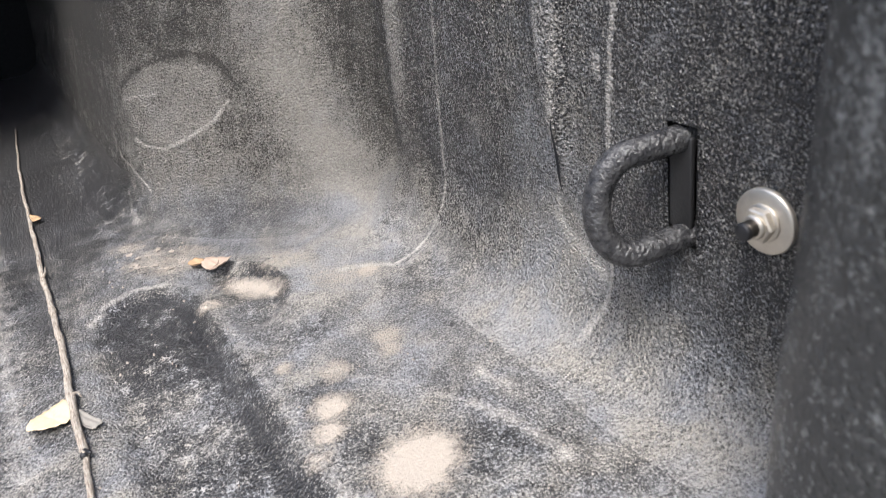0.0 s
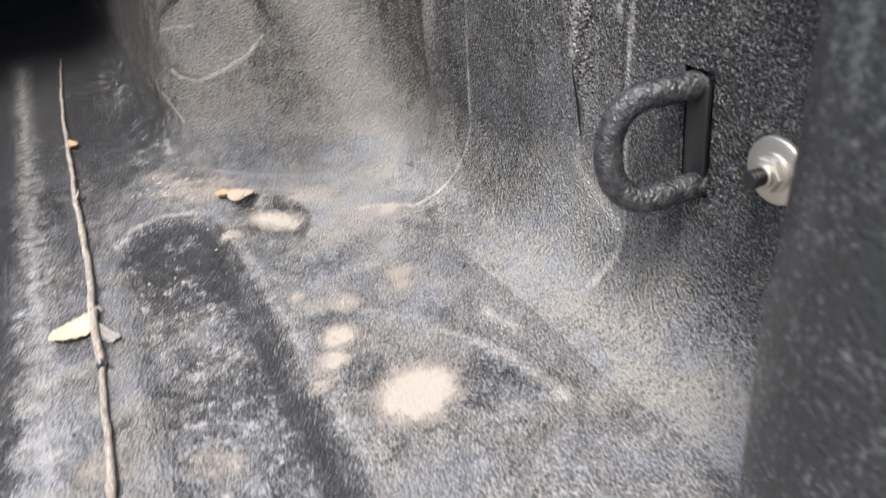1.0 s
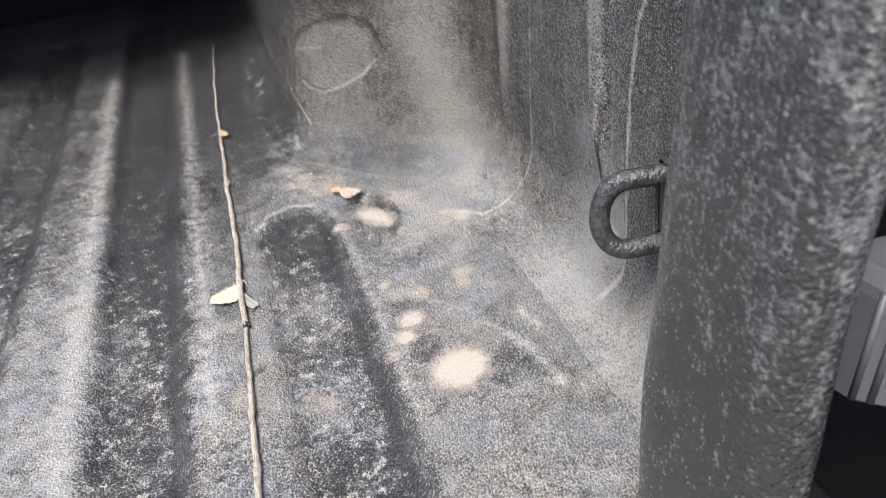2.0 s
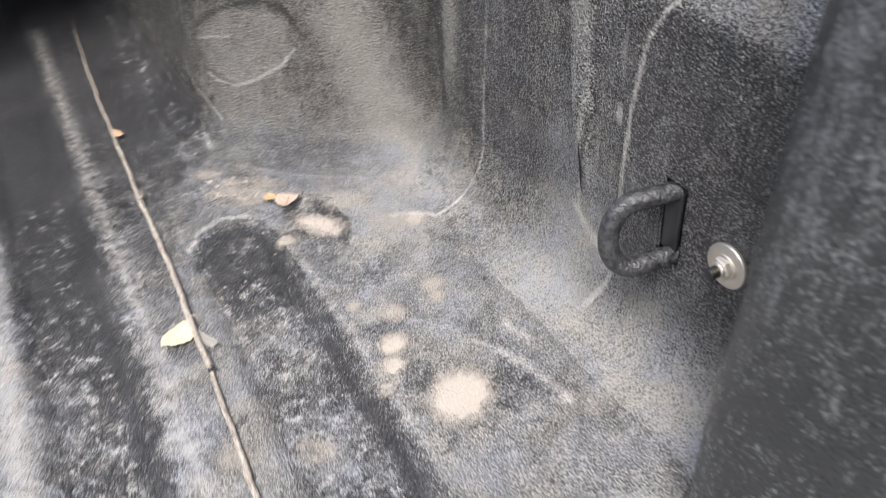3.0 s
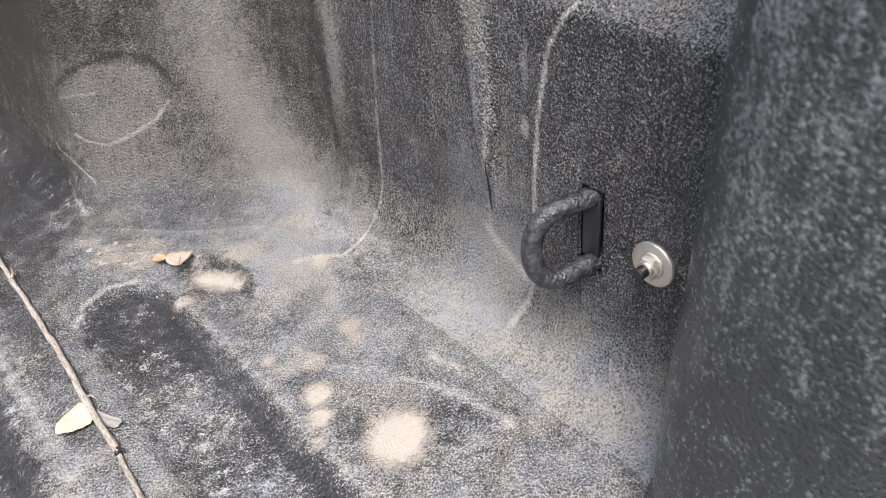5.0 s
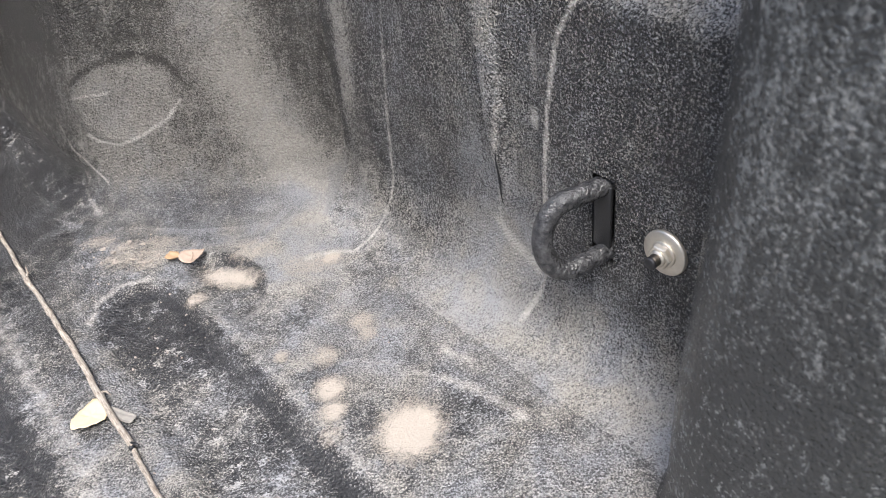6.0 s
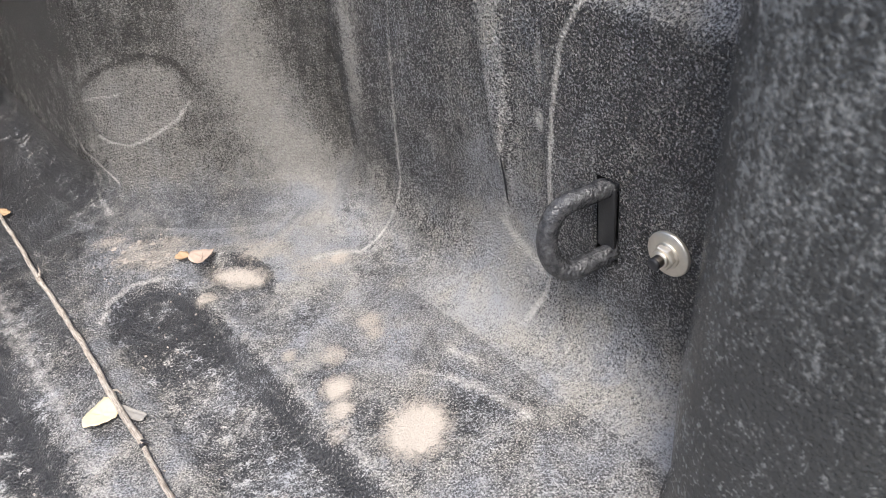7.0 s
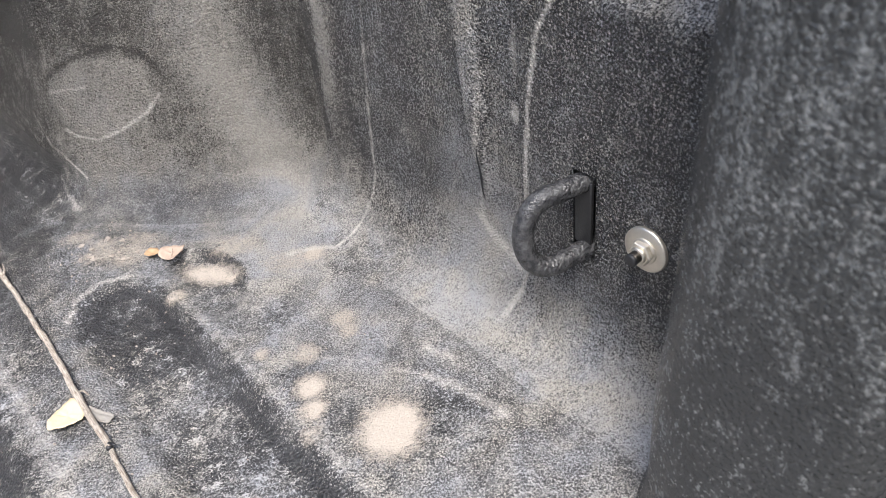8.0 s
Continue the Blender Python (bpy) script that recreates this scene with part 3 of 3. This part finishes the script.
# ---- bolt with washer ----
def bolt():
    o = Vector((0.3475, 0.2690, 0.1410))
    base_ = tagged(new("bolt"), "bright zinc bolt with a wide washer and black stud tip", "bolt")
    base_.location = o

    def lathe(profile, sides):
        bm = bmesh.new()
        rings = [[bm.verts.new((-h, r * math.cos(2 * math.pi * j / sides), r * math.sin(2 * math.pi * j / sides))) for j in range(sides)] for r, h in profile]
        for a, b in zip(rings, rings[1:]):
            for j in range(sides):
                bm.faces.new((a[j], a[(j + 1) % sides], b[(j + 1) % sides], b[j]))
        bm.faces.new(rings[-1])
        bm.faces.new(rings[0][::-1])
        return bm

    part("washer", lathe([(0.0174, -0.003), (0.0177, 0.0), (0.0174, 0.0012), (0.0168, 0.0017), (0.0098, 0.0019)], 48), STEEL, base_, "wide dull zinc washer")
    part("small_washer", lathe([(0.0100, 0.0016), (0.0101, 0.0028), (0.0096, 0.0033)], 40), STEEL, base_)
    part("nut", lathe([(0.0086, 0.0031), (0.0092, 0.0038), (0.0092, 0.0070), (0.0084, 0.0078)], 6), STEEL, base_, smooth=False)
    part("collar", lathe([(0.0062, 0.0076), (0.0064, 0.0081), (0.0062, 0.0096), (0.0054, 0.0102)], 28), STEEL, base_)
    thread = []
    for k in range(6):
        thread += [(0.0042, 0.0098 + k * 0.0009), (0.0046, 0.0102 + k * 0.0009)]
    part("stud", lathe(thread, 24), STUD, base_, "dark grey threaded stud")
    part("tip", lathe([(0.0044, 0.0150), (0.0048, 0.0154), (0.0047, 0.0172), (0.0040, 0.0178)], 24), BLACK, base_, "black stud tip")
    return base_


bolt()


# ---- crack in the wall coating ----
def crack():
    bm = bmesh.new()
    left, right = [], []
    for i in range(15):
        t = i / 14
        z = 0.101 + t * 0.058
        y = 0.4460 - t * 0.0065 + 0.0007 * math.sin(t * 9)
        w = 0.0015 * math.sin(math.pi * min(1, 0.06 + t * 0.94)) ** 0.6
        i = int(np.argmin(np.abs(WALL_GRID[0] - y)))
        j = int(np.argmin(np.abs(WALL_GRID[1] - z)))
        near = float(WALL_GRID[2][max(i - 1, 0): i + 2, j].min()) - 0.0008
        left.append(bm.verts.new((near, y - w, z)))
        right.append(bm.verts.new((near, y + w, z)))
    for i in range(14):
        bm.faces.new((left[i], right[i], right[i + 1], left[i + 1]))
    bmesh.ops.solidify(bm, geom=bm.faces[:], thickness=0.004)
    return tagged(part("wall_crack", bm, HOLLOW), "thin black split in the wall coating", "crack", kind="structure")


crack()


# ---- twig and leaves ----
def bark():
    """Dry grey-tan bark: pale dusty ridges and dark grooves along the stem."""
    m = Mat("dry bark")
    run = m.node("ShaderNodeVectorMath")
    run.operation = "MULTIPLY"
    m.put(run.inputs[0], m.pos)
    m.put(run.inputs[1], (1.0, 0.12, 1.0))
    grain = m.noise(900.0, 4.0, 0.65, at=run.outputs[0])
    patch = m.noise(75.0, 3.0, 0.6)
    color = m.mix(m.band(grain, 0.38, 0.62), (0.17, 0.135, 0.105), (0.44, 0.39, 0.33))
    color = m.mix(m.band(patch, 0.45, 0.65, 0.0, 0.4), color, (0.44, 0.41, 0.36))
    return m.done(color, 0.9, m.bump(grain, 0.9, 0.0016))


def twig():
    TWIG = bark()

    def stem(pts, y0, y1, count, r0, r1, knots, seed):
        p = np.array(pts)
        path, radii = [], []
        for k, y in enumerate(np.linspace(y0, y1, count)):
            t = (y0 - y) / (y0 - y1)
            x = np.interp(-y, -p[:, 1], p[:, 0]) + 0.0004 * math.sin(k * 0.35 + seed) + 0.0003 * math.sin(k * 0.9)
            r = r0 + (r1 - r0) * t ** 0.8
            knot = sum(math.exp(-((y - c) / 0.005) ** 2) for c in knots)
            path.append((x, y, np.interp(-y, -p[:, 1], p[:, 2]) * 0.6 + r * 0.6))
            radii.append(r * (1 + 0.34 * knot + 0.05 * math.sin(k * 1.7 + seed) + 0.03 * math.sin(k * 2.9)))
        return tube(path, radii, 12)

    upper = ((0.034, 1.50, 0.003), (0.022, 1.25, 0.004), (0.018, 1.11, 0.005), (0.0165, 0.96, 0.005), (0.0140, 0.83, 0.004), (0.0145, 0.693, 0.004), (0.0110, 0.613, 0.005), (0.0095, 0.521, 0.005))
    lower = ((0.0100, 0.535, 0.0015), (0.0060, 0.45, 0.003), (0.0025, 0.37, 0.004), (-0.002, 0.27, 0.004))
    base_ = tagged(new("twig"), "long thin dry twig lying along the dusty floor", "twig")
    part("stem", stem(upper, 1.50, 0.521, 130, 0.0010, 0.0030, (0.83, 0.965, 0.60, 0.70, 0.755), 0.0), TWIG, base_)
    part("cut_end", tube([(0.0094, 0.5222, 0.0048), (0.0093, 0.5200, 0.0048)], [0.0029, 0.0024], 12), BLACK, base_, "dark broken end")
    part("lower_stem", stem(lower, 0.535, 0.27, 50, 0.0020, 0.0028, (0.40, 0.33), 1.4), TWIG, base_)
    part("bud", tube([(0.0105, 0.5245, 0.0065), (0.0132, 0.5190, 0.0075), (0.0142, 0.5170, 0.0078)], [0.0016, 0.0013, 0.0006], 8), BLACK, base_, "dark broken stub")
    part("shoot", tube([(0.0140, 0.832, 0.006), (0.0180, 0.838, 0.009), (0.0195, 0.848, 0.011)], [0.0018, 0.0012, 0.0005], 8), TWIG, base_)
    part("shoot", tube([(0.0120, 0.601, 0.006), (0.0165, 0.597, 0.008), (0.0180, 0.589, 0.008)], [0.0015, 0.0010, 0.0005], 8), TWIG, base_)
    return base_


twig()


def leaf(outline, material, label, lift=0.006, curl=0.003, stalk=True):
    """A thin, slightly cupped leaf from its plan outline."""
    pts = [Vector((x, y, 0)) for x, y in outline]
    mid = sum(pts, Vector()) / len(pts)
    pts = [mid + (p - mid) * 1.03 for p in pts]
    ring = []
    for i, p in enumerate(pts):
        n = pts[(i + 1) % len(pts)]
        for t in (0.0, 0.25, 0.5, 0.75):
            ring.append(p.lerp(n, t))
    for k in range(1):
        ring = [(ring[i - 1] + ring[i] * 2 + ring[(i + 1) % len(ring)]) / 4 for i in range(len(ring))]
    bm = bmesh.new()
    size = max((p - mid).length for p in pts)
    loops = []
    for f in (0.25, 0.5, 0.75, 1.0):
        row = []
        for i, p in enumerate(ring):
            q = mid.lerp(p, f)
            d = (q - mid).length / size
            q.z = curl * d * d * (1 + 0.6 * math.sin(i * 0.5)) + 0.0006 * math.sin(q.x * 900 + q.y * 500)
            row.append(bm.verts.new(q - mid))
        loops.append(row)
    hub = bm.verts.new((0, 0, 0))
    n = len(ring)
    for i in range(n):
        bm.faces.new((hub, loops[0][i], loops[0][(i + 1) % n]))
        for a, b in zip(loops, loops[1:]):
            bm.faces.new((a[i], b[i], b[(i + 1) % n], a[(i + 1) % n]))
    bmesh.ops.recalc_face_normals(bm, faces=bm.faces[:])
    bmesh.ops.solidify(bm, geom=bm.faces[:], thickness=0.0004)
    base_ = tagged(new("dry_leaf"), label, "leaf", group="dry leaves on the floor")
    base_.location = (mid.x, mid.y, lift)
    part("blade", bm, material, base_)
    if stalk:
        far = max(ring, key=lambda q: (q - mid).length) - mid
        part("midrib", tube([far * -0.5 + Vector((0, 0, 0.0014)), Vector((0, 0, 0.0006)), far * 0.97 + Vector((0, 0, curl))], [0.0004, 0.0005, 0.0003], 6), material, base_)
    return base_


leaf(((-0.022, 0.577), (-0.018, 0.588), (-0.009, 0.595), (0.005, 0.600), (0.010, 0.590), (0.011, 0.579), (0.004, 0.569), (-0.010, 0.570)), LEAF, "pale yellow dry leaf lying against the twig", 0.003, 0.003, False)
leaf(((0.013, 0.582), (0.020, 0.568), (0.027, 0.555), (0.018, 0.550), (0.012, 0.562)), LEAF_DUSTY, "dusty tan leaf scrap beside the twig", 0.002, 0.002, False)
leaf(((0.147, 0.737), (0.156, 0.745), (0.167, 0.744), (0.177, 0.732), (0.166, 0.720), (0.154, 0.718)), LEAF_TAN, "curled tan dry leaf beside the dish", 0.003, 0.006)
leaf(((0.137, 0.752), (0.146, 0.757), (0.154, 0.754), (0.152, 0.741), (0.143, 0.739)), LEAF_RUST, "small rust brown dry leaf beside the dish", 0.003, 0.004, False)
leaf(((0.018, 1.026), (0.027, 1.020), (0.030, 1.006), (0.020, 1.002)), LEAF_RUST, "small rust brown leaf against the twig", 0.006, 0.003, False)


# ---- grey bracket and strut outside the post ----
def bracket():
    o = Vector((0.50, 0.15, 0.115))
    plan = [(0.360, 0.184), (0.3585, 0.170), (0.364, 0.143), (0.3665, 0.139), (0.371, 0.135), (0.375, 0.131), (0.389, 0.117), (0.440, 0.098), (0.520, 0.088), (0.662, 0.084), (0.662, 0.200), (0.520, 0.188), (0.430, 0.180)]
    mid = Vector((0.48, 0.15, 0))
    bm = bmesh.new()
    rows = []
    for z, grow in ((0.099, -0.003), (0.102, 0.0), (0.172, -0.001), (0.178, -0.003), (0.182, -0.007), (0.184, -0.014)):
        row = []
        for x, y in plan:
            p = Vector((x, y, 0))
            sag = 0.15 * (y - 0.150) if z > 0.15 and y < 0.15 else 0.0
            p.x += 0.006 if z > 0.15 else -0.002
            row.append(bm.verts.new(p + (mid - p).normalized() * -grow + Vector((0, 0, z + sag)) - o))
        rows.append(row)
    for a, b in zip(rows, rows[1:]):
        for k in range(len(plan)):
            bm.faces.new((a[k], a[(k + 1) % len(plan)], b[(k + 1) % len(plan)], b[k]))
    bm.faces.new(rows[-1])
    bm.faces.new(rows[0][::-1])
    base_ = tagged(new("hinge_bracket"), "grey moulded bracket fixed beside the corner post", "bracket")
    base_.location = o
    part("body", bm, GREY, base_, smooth=False)
    for rx, ry in ((0.3660, 0.1405), (0.3730, 0.1335)):
        part("rib", tube([Vector((rx + 0.006, ry, 0.177)) - o, Vector((rx - 0.002, ry, 0.102)) - o], [0.0020, 0.0024], 12), GREY, base_)
    part("strut", tube([Vector(p) - o for p in ((0.416, 0.178, 0.180), (0.428, 0.180, 0.194), (0.441, 0.181, 0.208), (0.446, 0.181, 0.220), (0.452, 0.182, 0.290), (0.462, 0.184, 0.420))], 0.0026, 12), GREY, base_, "thin grey metal strut")
    return base_


bracket()


# ---- grit on the floor ----
def grit():
    rng = random.Random(5)
    bm = bmesh.new()
    spots = [(0.11, 0.81, 0.035, 34, 1.0), (0.115, 0.81, 0.016, 12, 2.6), (0.125, 0.77, 0.010, 6, 2.4), (0.16, 0.69, 0.035, 12, 1.0), (0.10, 0.63, 0.025, 14, 1.0), (0.23, 0.50, 0.05, 14, 1.0), (0.03, 0.50, 0.06, 14, 1.0), (0.27, 0.38, 0.05, 8, 1.0), (-0.1, 0.6, 0.10, 16, 1.0)]
    for cx, cy, spread, count, big in spots:
        for k in range(count):
            x, y = rng.gauss(cx, spread), rng.gauss(cy, spread)
            r = rng.uniform(0.0005, 0.0013) * big
            z = float(floor_height(np.array(x), np.array(y)))
            m = pose(x, y, z + r * 0.4 / big, rng.uniform(0, 360) if big < 2 else rng.uniform(-12, 12), rng.uniform(0, 360) if big < 2 else rng.uniform(-12, 12), rng.uniform(0, 360)) @ Matrix.Diagonal((1.4, 1.0, 0.7 / big, 1))
            made = bmesh.ops.create_icosphere(bm, subdivisions=1, radius=r, matrix=m)
            for v in made["verts"]:
                v.co += Vector((rng.uniform(-1, 1), rng.uniform(-1, 1), rng.uniform(-1, 1))) * r * 0.25
    return tagged(part("grit", bm, GRIT, smooth=False), "small grey and tan grit scattered on the dusty floor", "grit", kind="stuff")


grit()
